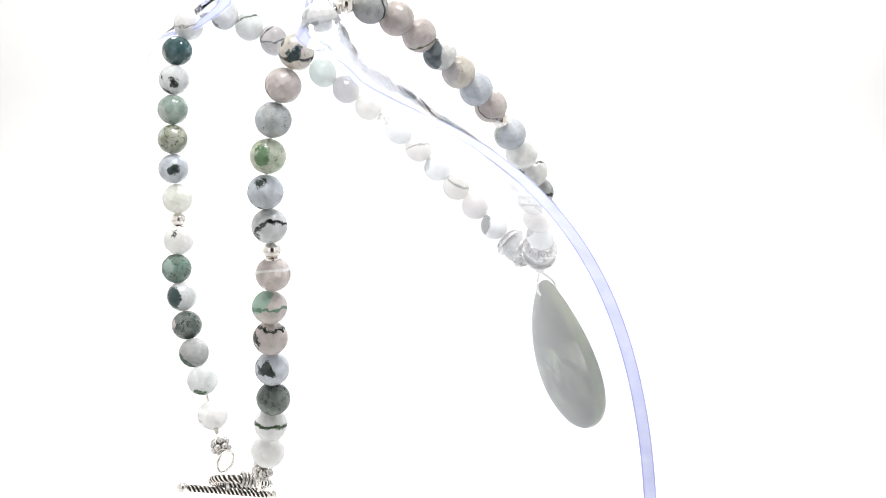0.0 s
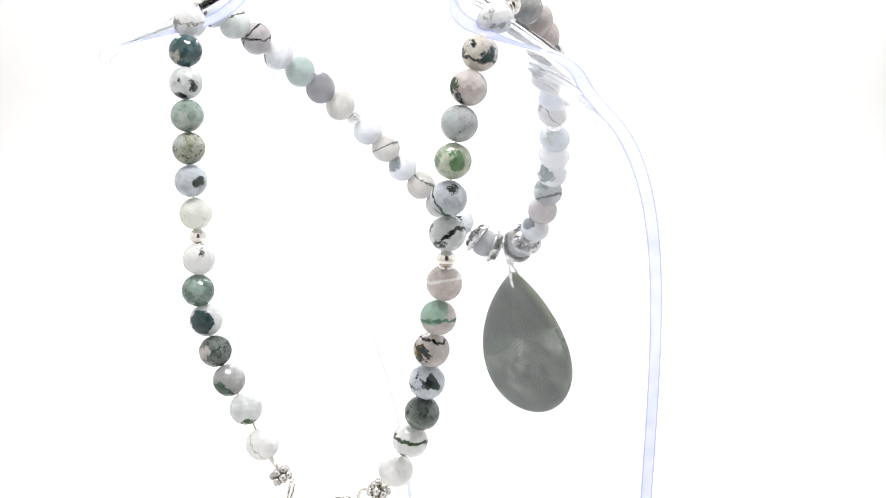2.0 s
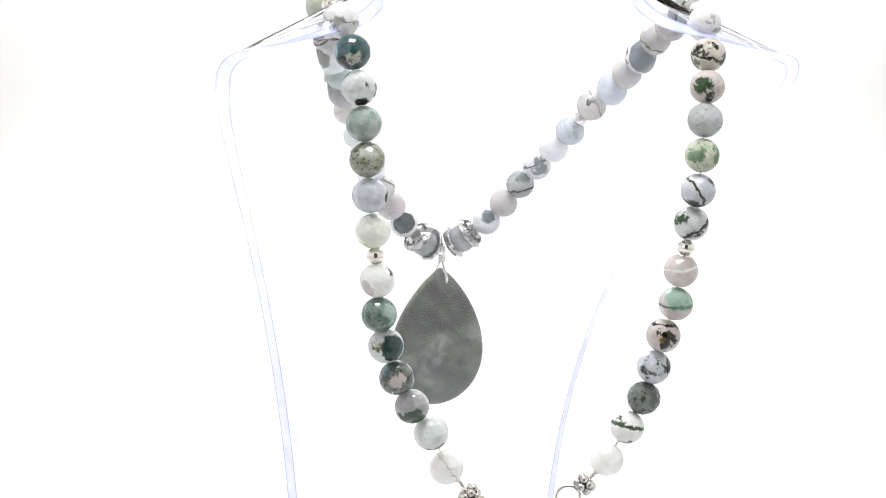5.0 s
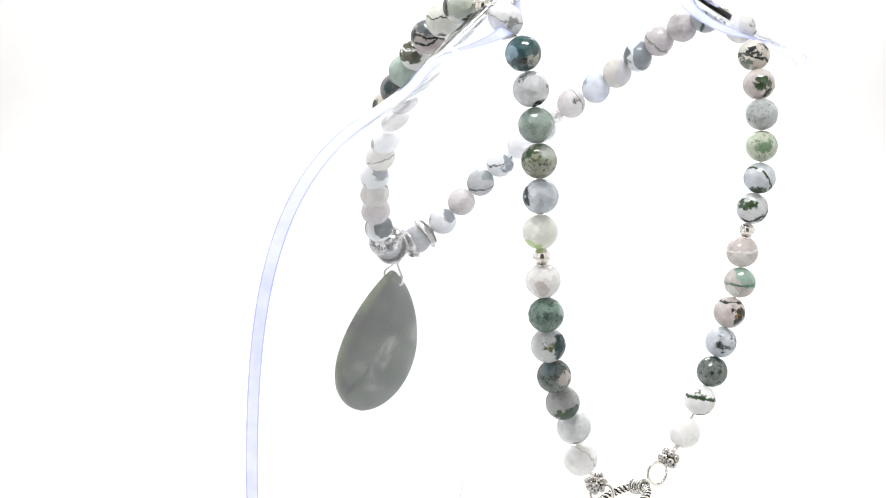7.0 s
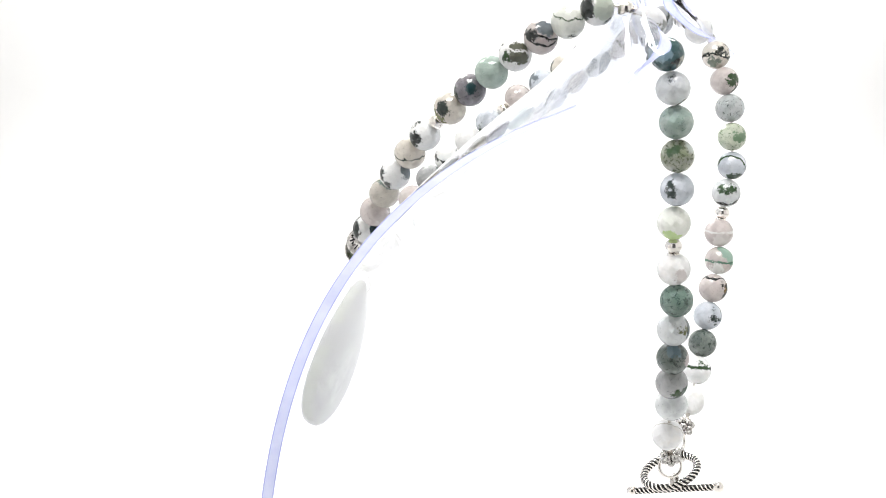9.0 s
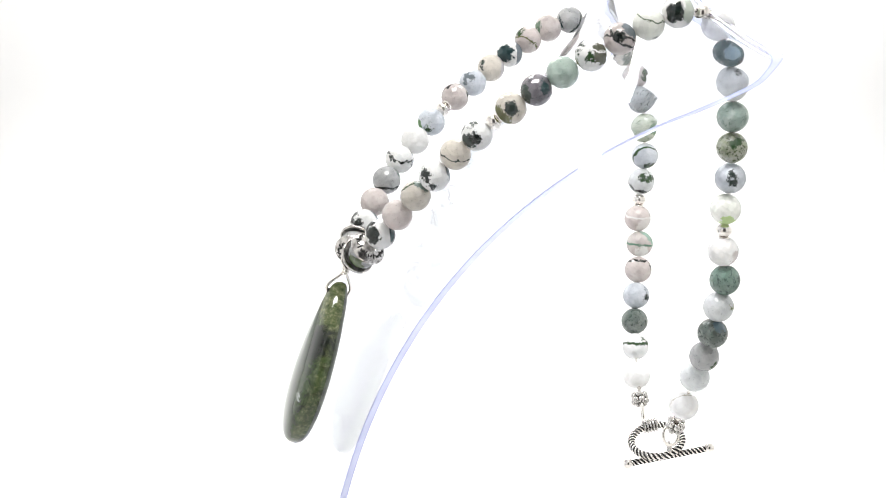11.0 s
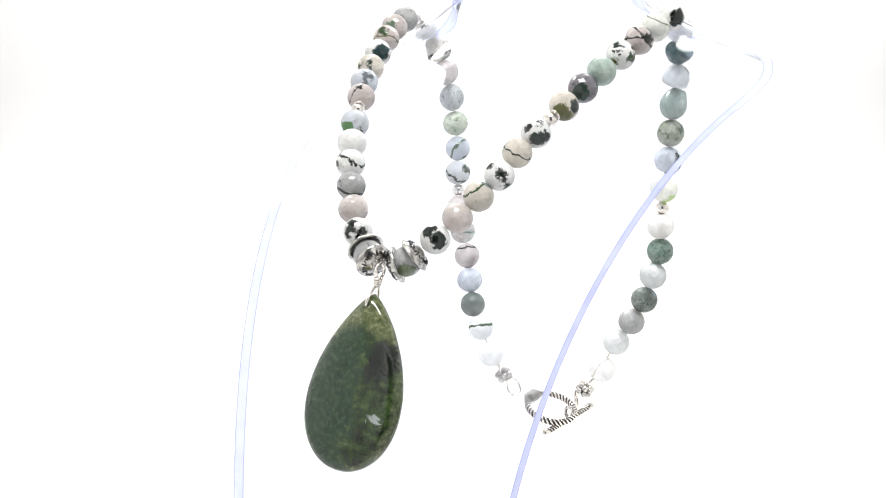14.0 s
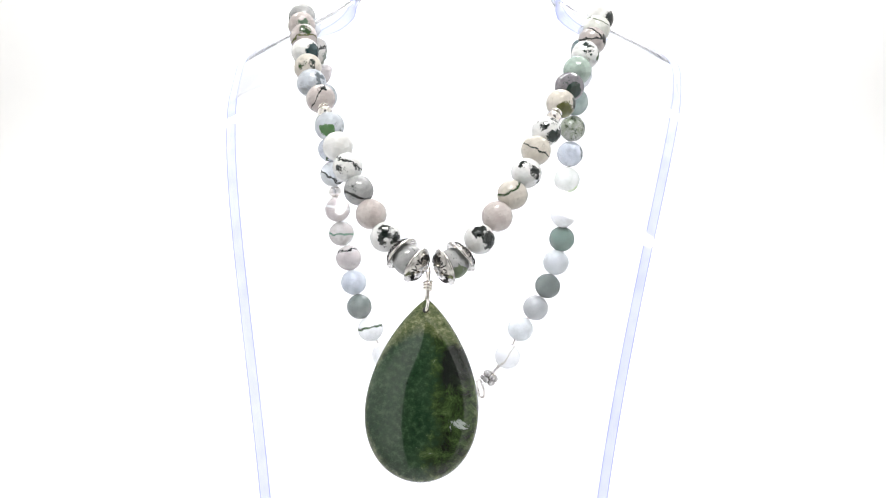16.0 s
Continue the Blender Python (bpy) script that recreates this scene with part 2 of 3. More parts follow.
    sawn = blend(nt, ramp(nt, moss.outputs["Fac"], [(0.40, (0.85, 0.85, 0.85)), (0.56, (0, 0, 0))]), sawn, (0.022, 0.020, 0.016))
    behind = nt.nodes.new("ShaderNodeMath")
    behind.operation = "MULTIPLY_ADD"
    behind.inputs[1].default_value, behind.inputs[2].default_value = -400.0, 0.0
    nt.links.new(sep.outputs["Z"], behind.inputs[0])
    matt = ramp(nt, behind.outputs[0], [(0.45, (0, 0, 0)), (0.60, (1, 1, 1))])
    c = blend(nt, matt, c, sawn)
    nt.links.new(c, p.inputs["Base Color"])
    nt.links.new(ramp(nt, behind.outputs[0], [(0.45, (0.05, 0.05, 0.05)), (0.60, (0.32, 0.32, 0.32))]), p.inputs["Roughness"])
    p.inputs["IOR"].default_value = 1.52
    return m


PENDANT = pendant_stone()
CLOTH = white_cloth("white_tent_cloth", (0.86, 0.86, 0.86))
PAPER = white_cloth("white_sweep_paper", (0.86, 0.86, 0.855), 0.8)
ROOM = white_cloth("grey_room_paint", (0.22, 0.22, 0.22))


# ---- mesh helpers ----
def mesh_of(name, bm, mat, smooth=True):
    me = bpy.data.meshes.new(name)
    bmesh.ops.recalc_face_normals(bm, faces=bm.faces)
    for f in bm.faces:
        f.smooth = smooth
    bm.to_mesh(me)
    bm.free()
    me.materials.append(mat)
    return me


def part(name, bm, mat, parent, label="", smooth=True):
    ob = new(name, mesh_of(name, bm, mat, smooth))
    ob.parent = parent
    return tagged(ob, label)


def box(bm, lo, hi):
    c, s = (Vector(lo) + Vector(hi)) / 2, Vector(hi) - Vector(lo)
    bmesh.ops.create_cube(bm, size=1, matrix=Matrix.Translation(c) @ Matrix.Diagonal((*s, 1)))


def tube(bm, pts, radius, sides=10, closed=False):
    """A round wire along points; radius may be a number or one for each point."""
    pts = [Vector(q) for q in pts]
    n = len(pts)
    rings, side = [], None
    for i, q in enumerate(pts):
        a = pts[(i - 1) % n] if closed or i else q
        b = pts[(i + 1) % n] if closed or i < n - 1 else q
        t = (b - a).normalized()
        if side is None:
            side = t.orthogonal().normalized()
        side = (side - t * side.dot(t)).normalized()
        other = t.cross(side)
        r = radius[i] if isinstance(radius, list) else radius
        rings.append([bm.verts.new(q + r * (math.cos(k) * side + math.sin(k) * other)) for k in (2 * math.pi * j / sides for j in range(sides))])
    for i in range(n if closed else n - 1):
        a, b = rings[i], rings[(i + 1) % n]
        shift = 0
        if closed and i == n - 1:
            shift = min(range(sides), key=lambda d: (a[0].co - b[d].co).length)
        for j in range(sides):
            bm.faces.new((a[j], a[(j + 1) % sides], b[(j + 1 + shift) % sides], b[(j + shift) % sides]))
    if not closed:
        bm.faces.new(rings[0][::-1])
        bm.faces.new(rings[-1])


def spin(bm, outline, sides=24):
    """A solid turned round z from (radius, height) pairs; closes where the radius is nought."""
    rings = []
    for r, z in outline:
        if r < 1e-7:
            rings.append([bm.verts.new((0, 0, z))])
        else:
            rings.append([bm.verts.new((r * math.cos(k), r * math.sin(k), z)) for k in (2 * math.pi * j / sides for j in range(sides))])
    for a, b in zip(rings, rings[1:]):
        for j in range(sides):
            k = (j + 1) % sides
            f = [a[j % len(a)], a[k % len(a)], b[k % len(b)], b[j % len(b)]]
            f = list(dict.fromkeys(f))
            if len(f) > 2:
                bm.faces.new(f)


def glide(points, steps=24):
    """A smooth curve through the points (Catmull-Rom)."""
    p = [Vector(q) for q in points]
    p = [2 * p[0] - p[1]] + p + [2 * p[-1] - p[-2]]
    out = []
    for i in range(1, len(p) - 2):
        for k in range(steps):
            t = k / steps
            a, b, c, d = p[i - 1:i + 3]
            out.append(0.5 * (2 * b + (c - a) * t + (2 * a - 5 * b + 4 * c - d) * t * t + (3 * b - a - 3 * c + d) * t ** 3))
    return out + [p[-2]]


# ---- the white photo tent and the room behind the camera ----
def sweep():
    """The seamless white sheet: flat on the table, turned up at the back."""
    bm = bmesh.new()
    prof = [(-0.385, 0.0), (0.45, 0.0)] + [(0.45 + 0.15 * math.sin(a), 0.15 - 0.15 * math.cos(a)) for a in (math.pi / 2 * k / 12 for k in range(1, 13))] + [(0.60, 0.58)]
    front = [[bm.verts.new((x, y, z)) for x in (-0.5, 0.5)] for y, z in prof]
    for a, b in zip(front, front[1:]):
        bm.faces.new((a[0], a[1], b[1], b[0]))
    ob = new("floor", mesh_of("floor", bm, PAPER))
    mod = ob.modifiers.new("thickness", "SOLIDIFY")
    mod.thickness, mod.offset = 0.002, -1
    tagged(ob, "seamless white paper sheet curving up behind the stand", "backdrop", kind="structure")


sweep()


def slab(name, lo, hi, mat, label):
    bm = bmesh.new()
    box(bm, lo, hi)
    ob = new(name, mesh_of(name, bm, mat, False))
    return tagged(ob, label, "wall", kind="structure")


slab("wall_west", (-0.506, -0.385, -0.01), (-0.502, 0.61, 0.59), CLOTH, "plain white cloth side of the photo tent")
slab("wall_east", (0.502, -0.385, -0.01), (0.506, 0.61, 0.59), CLOTH, "plain white cloth side of the photo tent")
slab("ceiling", (-0.506, -0.385, 0.592), (0.506, 0.61, 0.596), CLOTH, "plain white cloth top of the photo tent")
slab("wall_north", (-0.506, 0.612, -0.01), (0.506, 0.616, 0.59), CLOTH, "plain white cloth back of the photo tent")
slab("wall_south", (-0.506, -0.388, 0.0), (-0.10, -0.385, 0.592), CLOTH, "plain white cloth front of the photo tent")
slab("wall_south", (0.17, -0.388, 0.0), (0.506, -0.385, 0.592), CLOTH, "plain white cloth front of the photo tent")
slab("wall_south", (-0.10, -0.388, 0.44), (0.17, -0.385, 0.592), CLOTH, "plain white cloth front of the photo tent")
# a plain dark recess behind the opening closes the place round the lens
slab("room_floor", (-0.506, -0.80, -0.01), (0.506, -0.389, -0.004), ROOM, "plain grey floor behind the camera")
slab("room_wall_south", (-0.506, -0.806, -0.01), (0.506, -0.80, 0.596), ROOM, "plain grey wall behind the camera")
slab("room_wall_west", (-0.512, -0.80, -0.01), (-0.506, -0.389, 0.596), ROOM, "plain grey wall beside the camera")
slab("room_wall_east", (0.506, -0.80, -0.01), (0.512, -0.389, 0.596), ROOM, "plain grey wall beside the camera")
slab("room_ceiling", (-0.506, -0.80, 0.596), (0.506, -0.389, 0.602), ROOM, "plain grey ceiling above the camera")


# ---- the clear display stand ----
def mm(x, y, z):
    return Vector((x / 1000, y / 1000, FLOOR + z / 1000))


STAND_TURN = 2.8
THICK = 0.0022


def stand():
    stand_ob = tagged(new("necklace_stand"), "clear acrylic necklace bust with curved front, standing on white paper", "display stand")
    # rows from the foot up over the chest to the shoulders and the neck:
    # edge y, z and half width, then y and z of the middle
    rows = []
    yt, a, zb, zt, pp, qq = 122.7, 163.3, -166.2, -2.05, 2.377, 2.54
    def chest(z):
        u = max(0.0, (z - zb) / (zt - zb))
        return yt - a * (1 - u ** pp) ** (1 / qq)
    for k in range(22):
        z = -169 + (169 - 13.5) * (1 - (1 - k / 21) ** 1.6)
        y, d = chest(z), (zt - z) / 100
        slope = math.atan2(0.5, chest(z - 0.25) - chest(z + 0.25))
        rise = 1.0 + 17.0 * max(0.0, 1 + z / 62) ** 1.5
        rows.append((y, z, 69.8 - 36.5 * d + 10.6 * d * d, y - rise * math.sin(slope), z - rise * math.cos(slope)))
    rows += [(57.5, -7.4, 67.0, 41.5, 7.5), (62.0, -3.6, 66.8, 44.0, 11.5), (64.5, -1.0, 64.6, 45.4, 15.0), (65.0, 1.0, 59.0, 46.2, 18.5),
             (64.0, 3.4, 51.0, 46.6, 22.0), (61.5, 6.2, 43.5, 46.8, 26.0), (58.0, 9.0, 37.0, 47.0, 30.5), (54.4, 14.0, 31.5, 47.2, 36.0),
             (51.5, 21.0, 28.5, 47.3, 42.0), (49.7, 30.0, 27.0, 47.4, 48.5), (48.6, 40.0, 26.2, 47.5, 56.0), (48.0, 50.0, 26.0, 47.6, 62.0)]
    smooth = glide([Vector(r[:3]) for r in rows], 3)
    middle = [Vector((r[3], r[4], 0)) for r in rows]
    for _ in range(6):
        middle = middle[:1] + [(p + 2 * q + r) / 4 for p, q, r in zip(middle, middle[1:], middle[2:])] + middle[-1:]
    middle = glide(middle, 3)
    cols = 28
    turn = Matrix.Rotation(radians(STAND_TURN), 4, "Z")
    grid = []
    for r, c in zip(smooth, middle):
        line = []
        for j in range(cols + 1):
            s = math.sin(math.pi / 2 * (2 * j / cols - 1))
            f = 1 - abs(s) ** 2.1
            line.append(turn @ mm(-1.9 + s * (r.z - 0.7), r.x + (c.x - r.x) * f, r.y + (c.y - r.y) * f))
        grid.append(line)
    # two faces and the cut edge between them
    rowsn = len(grid)
    normals = [[None] * (cols + 1) for _ in range(rowsn)]
    for i in range(rowsn):
        for j in range(cols + 1):
            du = grid[i][min(j + 1, cols)] - grid[i][max(j - 1, 0)]
            dv = grid[min(i + 1, rowsn - 1)][j] - grid[max(i - 1, 0)][j]
            normals[i][j] = dv.cross(du).normalized()
    rim = [(i, 0) for i in range(rowsn)] + [(rowsn - 1, j) for j in range(1, cols + 1)] + [(i, cols) for i in range(rowsn - 2, -1, -1)] + [(0, j) for j in range(cols - 1, 0, -1)]
    outward = {}
    for k, (i, j) in enumerate(rim):
        before, after = rim[k - 1], rim[(k + 1) % len(rim)]
        way = (grid[after[0]][after[1]] - grid[before[0]][before[1]]).normalized()
        out = normals[i][j].cross(way).normalized()
        inside = grid[min(max(i, 2), rowsn - 3)][cols // 2] - grid[i][j]
        outward[i, j] = Vector() if i == 0 else -out if out.dot(inside) > 0 else out
    # the edge is cut on a slant: the chest face reaches out past the back face
    cut = [(1.0, 0.0), (0.80, 0.00034), (0.30, 0.0009), (-0.40, 0.0017), (-0.80, 0.00228), (-1.0, 0.0026)]
    bm = bmesh.new()
    top = [[bm.verts.new(grid[i][j] + normals[i][j] * THICK / 2) for j in range(cols + 1)] for i in range(rowsn)]
    low = [[bm.verts.new(grid[i][j] - normals[i][j] * THICK / 2 + outward.get((i, j), Vector()) * cut[-1][1]) for j in range(cols + 1)] for i in range(rowsn)]
    for i in range(rowsn - 1):
        for j in range(cols):
            bm.faces.new((top[i][j], top[i + 1][j], top[i + 1][j + 1], top[i][j + 1]))
            bm.faces.new((low[i][j], low[i][j + 1], low[i + 1][j + 1], low[i + 1][j]))
    edge = bmesh.new()
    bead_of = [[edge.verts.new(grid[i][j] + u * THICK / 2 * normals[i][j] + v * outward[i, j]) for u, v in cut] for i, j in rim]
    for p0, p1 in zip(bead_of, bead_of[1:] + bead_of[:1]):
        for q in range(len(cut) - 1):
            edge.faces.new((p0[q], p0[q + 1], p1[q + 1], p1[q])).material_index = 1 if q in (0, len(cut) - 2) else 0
    me = bpy.data.meshes.new("sheet")
    for f in bm.faces:
        f.smooth = True
    bm.to_mesh(me)
    bm.free()
    me.materials.append(ACRYLIC)
    ob = new("sheet", me)
    ob.parent = stand_ob
    ob.visible_shadow = False
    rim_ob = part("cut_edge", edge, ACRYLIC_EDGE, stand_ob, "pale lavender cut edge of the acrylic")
    rim_ob.data.materials.append(ARRIS_LINE)
    rim_ob.visible_shadow = False
    return stand_ob


stand_ob = stand()


# ---- the necklace ----
BEAD = 0.00402


def bead_mesh(name, mat, turn, facets=104):
    """A round bead cut with about a hundred small flat facets."""
    golden = math.pi * (3 - math.sqrt(5))
    bm = bmesh.new()
    for k in range(facets):
        z = 1 - (2 * k + 1) / facets
        r = math.sqrt(1 - z * z)
        bm.verts.new((r * math.cos(golden * k), r * math.sin(golden * k), z))
    bmesh.ops.convex_hull(bm, input=bm.verts)
    bm.verts.index_update()
    bm.faces.index_update()
    cut = bmesh.new()
    corner, facets_of = {}, []
    for f in bm.faces:
        f.normal_update()
        n = f.normal.normalized()
        if n.dot(f.calc_center_median()) < 0:
            n = -n
        corner[f.index] = cut.verts.new(n * (BEAD * 1.0 / n.dot(f.verts[0].co)) * 0.985)
    for v in bm.verts:
        n = v.co.normalized()
        side = n.orthogonal().normalized()
        other = n.cross(side)
        around = sorted((corner[f.index] for f in v.link_faces), key=lambda c: math.atan2(c.co.dot(other), c.co.dot(side)))
        if len(around) > 2:
            facets_of.append((n, [c.co.copy() for c in around]))
    bm.free()
    cut.free()
    # each facet is polished to a faint dome of its own
    polished = bmesh.new()
    for n, ring in facets_of:
        crown = polished.verts.new(turn @ (sum(ring, Vector()) / len(ring) + n * BEAD * 0.017))
        ring = [polished.verts.new(turn @ c) for c in ring]
        for p0, p1 in zip(ring, ring[1:] + ring[:1]):
            polished.faces.new((p0, p1, crown)).smooth = True
    me = bpy.data.meshes.new(name)
    polished.to_mesh(me)
    polished.free()
    me.materials.append(mat)
    return me


def silver_bead_mesh():
    bm = bmesh.new()
    spin(bm, [(0.0006, 0.0017)] + [(0.0021 * math.sin(a) ** 0.8, 0.0018 * math.cos(a)) for a in (math.pi * k / 12 for k in range(2, 11))] + [(0.0006, -0.0017)], 20)
    return mesh_of("silver_bead", bm, SILVER)


def collar_mesh():
    """The thin plain ring beside a silver bead."""
    bm = bmesh.new()
    spin(bm, [(0.0006, 0.0004), (0.0015, 0.0004), (0.0017, 0.0), (0.0015, -0.0004), (0.0006, -0.0004)], 18)
    return mesh_of("collar", bm, SILVER)


SILVER_BEAD, COLLAR = silver_bead_mesh(), collar_mesh()


def along(z):
    """A turn that takes z into the direction given."""
    return Vector(z).to_track_quat("Z", "Y").to_matrix().to_4x4()


necklace = tagged(new("necklace"), "grey, white and green agate bead necklace with green teardrop pendant", "necklace")


def hang(name, mesh, at, towards, roll=0.0, label="", parent=None):
    ob = new(name, mesh)
    ob.parent = parent or necklace
    ob.matrix_local = Matrix.Translation(at) @ along(towards) @ pose(0, 0, 0, 0, 0, roll)
    return tagged(ob, label)


LOOKS = {
    "clear": "clear white agate bead", "cream": "pale cream agate bead", "rose": "pinkish grey agate bead", "beige": "pale beige agate bead",
    "grey": "cloudy grey agate bead", "veined": "grey agate bead with dark veins", "pale": "milky white agate bead", "mist": "bluish white agate bead",
    "sage": "sage green agate bead", "mint": "pale mint green agate bead", "mossy": "mossy olive agate bead", "fern": "pale agate bead with green moss",
    "teal": "dark teal agate bead", "green": "dark green-grey agate bead", "dark": "speckled dark green agate bead",
    "chalk": "chalk white agate bead with dark patches", "plum": "dark purplish grey agate bead"}


def strand(knots, stones, seed):
    """Threads the stones along the curve, from the pendant to the clasp; None is a silver bead. Knots: number of the bead and its place."""
    rng = random.Random(seed)
    steps = 20
    path = glide([mm(*q[1:]) for q in knots], steps)
    run = [0.0]
    for a, b in zip(path, path[1:]):
        run.append(run[-1] + (b - a).length)
    def at(s):
        s = max(0.0, min(run[-1] - 1e-6, s))
        i = max(k for k in range(len(run) - 1) if run[k] <= s)
        f = (s - run[i]) / (run[i + 1] - run[i])
        return path[i].lerp(path[i + 1], f), (path[min(i + 2, len(path) - 1)] - path[max(i - 1, 0)]).normalized()
    room = [0.0]
    for a, b in zip(stones, stones[1:]):
        room.append(room[-1] + (8.05 if a and b else 5.75))
    for i, this in enumerate(stones):
        k = max(n for n in range(len(knots) - 1) if knots[n][0] <= i)
        first, last = knots[k][0], knots[k + 1][0]
        f = (room[i] - room[first]) / (room[last] - room[first])
        s = run[k * steps] + f * (run[(k + 1) * steps] - run[k * steps])
        q, d = at(s)
        if this is None:
            hang("silver_bead", SILVER_BEAD, q, d, 0, "shiny round silver bead")
            hang("collar", COLLAR, at(s + 0.0021)[0], d)
            continue
        (kind_look, marks), name = this[1], this[0]
        ground, mottle, speck, cloudy, speckled, clear = kind_look
        tint = rng.uniform(0.95, 1.05)
        mat = agate(name + "_agate", tuple(min(0.95, v * tint) for v in ground), mottle, speck, marks, cloudy, speckled, clear, seed * 40 + i)
        turn = along(d) @ pose(0, 0, 0, rng.uniform(-4, 4), rng.uniform(-4, 4), rng.uniform(0, 360)) @ Matrix.Diagonal((rng.uniform(0.985, 1.02), rng.uniform(0.985, 1.02), rng.uniform(0.97, 1.0), 1))
        hang("bead", bead_mesh("bead", mat, turn), q, (0, 0, 1), 0, LOOKS[name]).matrix_local = Matrix.Translation(q)
    # the wire on which they are threaded
    bm = bmesh.new()
    tube(bm, path[::4] + [path[-1]], 0.0004, 6)
    part("stringing_wire", bm, SILVER, necklace, "thin silver stringing wire")


def s(kind, *marks):
    return kind, stone(kind, *marks)


EAST = [(0, 3.6, -24.2, -53.8), (1, 9.9, -20.3, -47.8), (2, 14.1, -16.3, -42.3), (4, 21.1, -7.6, -31.5), (5, 23.3, -2.6, -25.8), (6, 25.8, 2.5, -20.8),
        (8, 29.3, 10.5, -13.8), (10, 33.4, 22.7, -4.7), (12, 37.2, 36.2, 3.7), (14, 39.2, 50.3, 10.4), (15, 38.2, 56.8, 10.3), (16, 36.3, 62.0, 6.9), (17, 34.2, 65.9, -0.1),
        (19, 31.9, 68.0, -15.8), (21, 30.6, 68.4, -31.7), (22, 29.8, 67.7, -39.8), (24, 28.8, 67.8, -51.0), (25, 28.5, 68.6, -58.7), (26, 26.8, 67.7, -66.1),
        (27, 24.3, 67.2, -73.7), (28, 20.6, 66.4, -80.7), (29, 15.9, 65.5, -87.4), (30, 12.0, 64.0, -96.2)]
WEST = [(0, -8.0, -25.4, -53.0), (1, -14.5, -21.9, -47.7), (2, -18.8, -18.6, -42.1), (4, -26.5, -10.5, -30.6), (6, -33.3, -0.3, -20.2), (8, -37.2, 7.3, -13.0),
        (9, -41.0, 13.3, -8.8), (11, -45.2, 25.1, -0.2), (12, -46.9, 31.2, 4.0), (13, -48.8, 37.8, 7.6), (14, -50.2, 44.9, 10.2), (15, -50.7, 51.0, 10.4), (16, -50.4, 57.0, 7.0),
        (17, -49.7, 62.3, -0.1), (19, -47.7, 67.1, -15.1), (21, -46.0, 68.5, -31.3), (22, -45.0, 67.3, -39.1), (24, -43.3, 65.9, -50.4), (25, -42.1, 66.4, -58.2),
        (26, -39.6, 65.4, -65.9), (28, -35.8, 63.5, -81.3), (29, -32.1, 62.9, -88.4), (30, -27.4, 62.1, -96.4)]
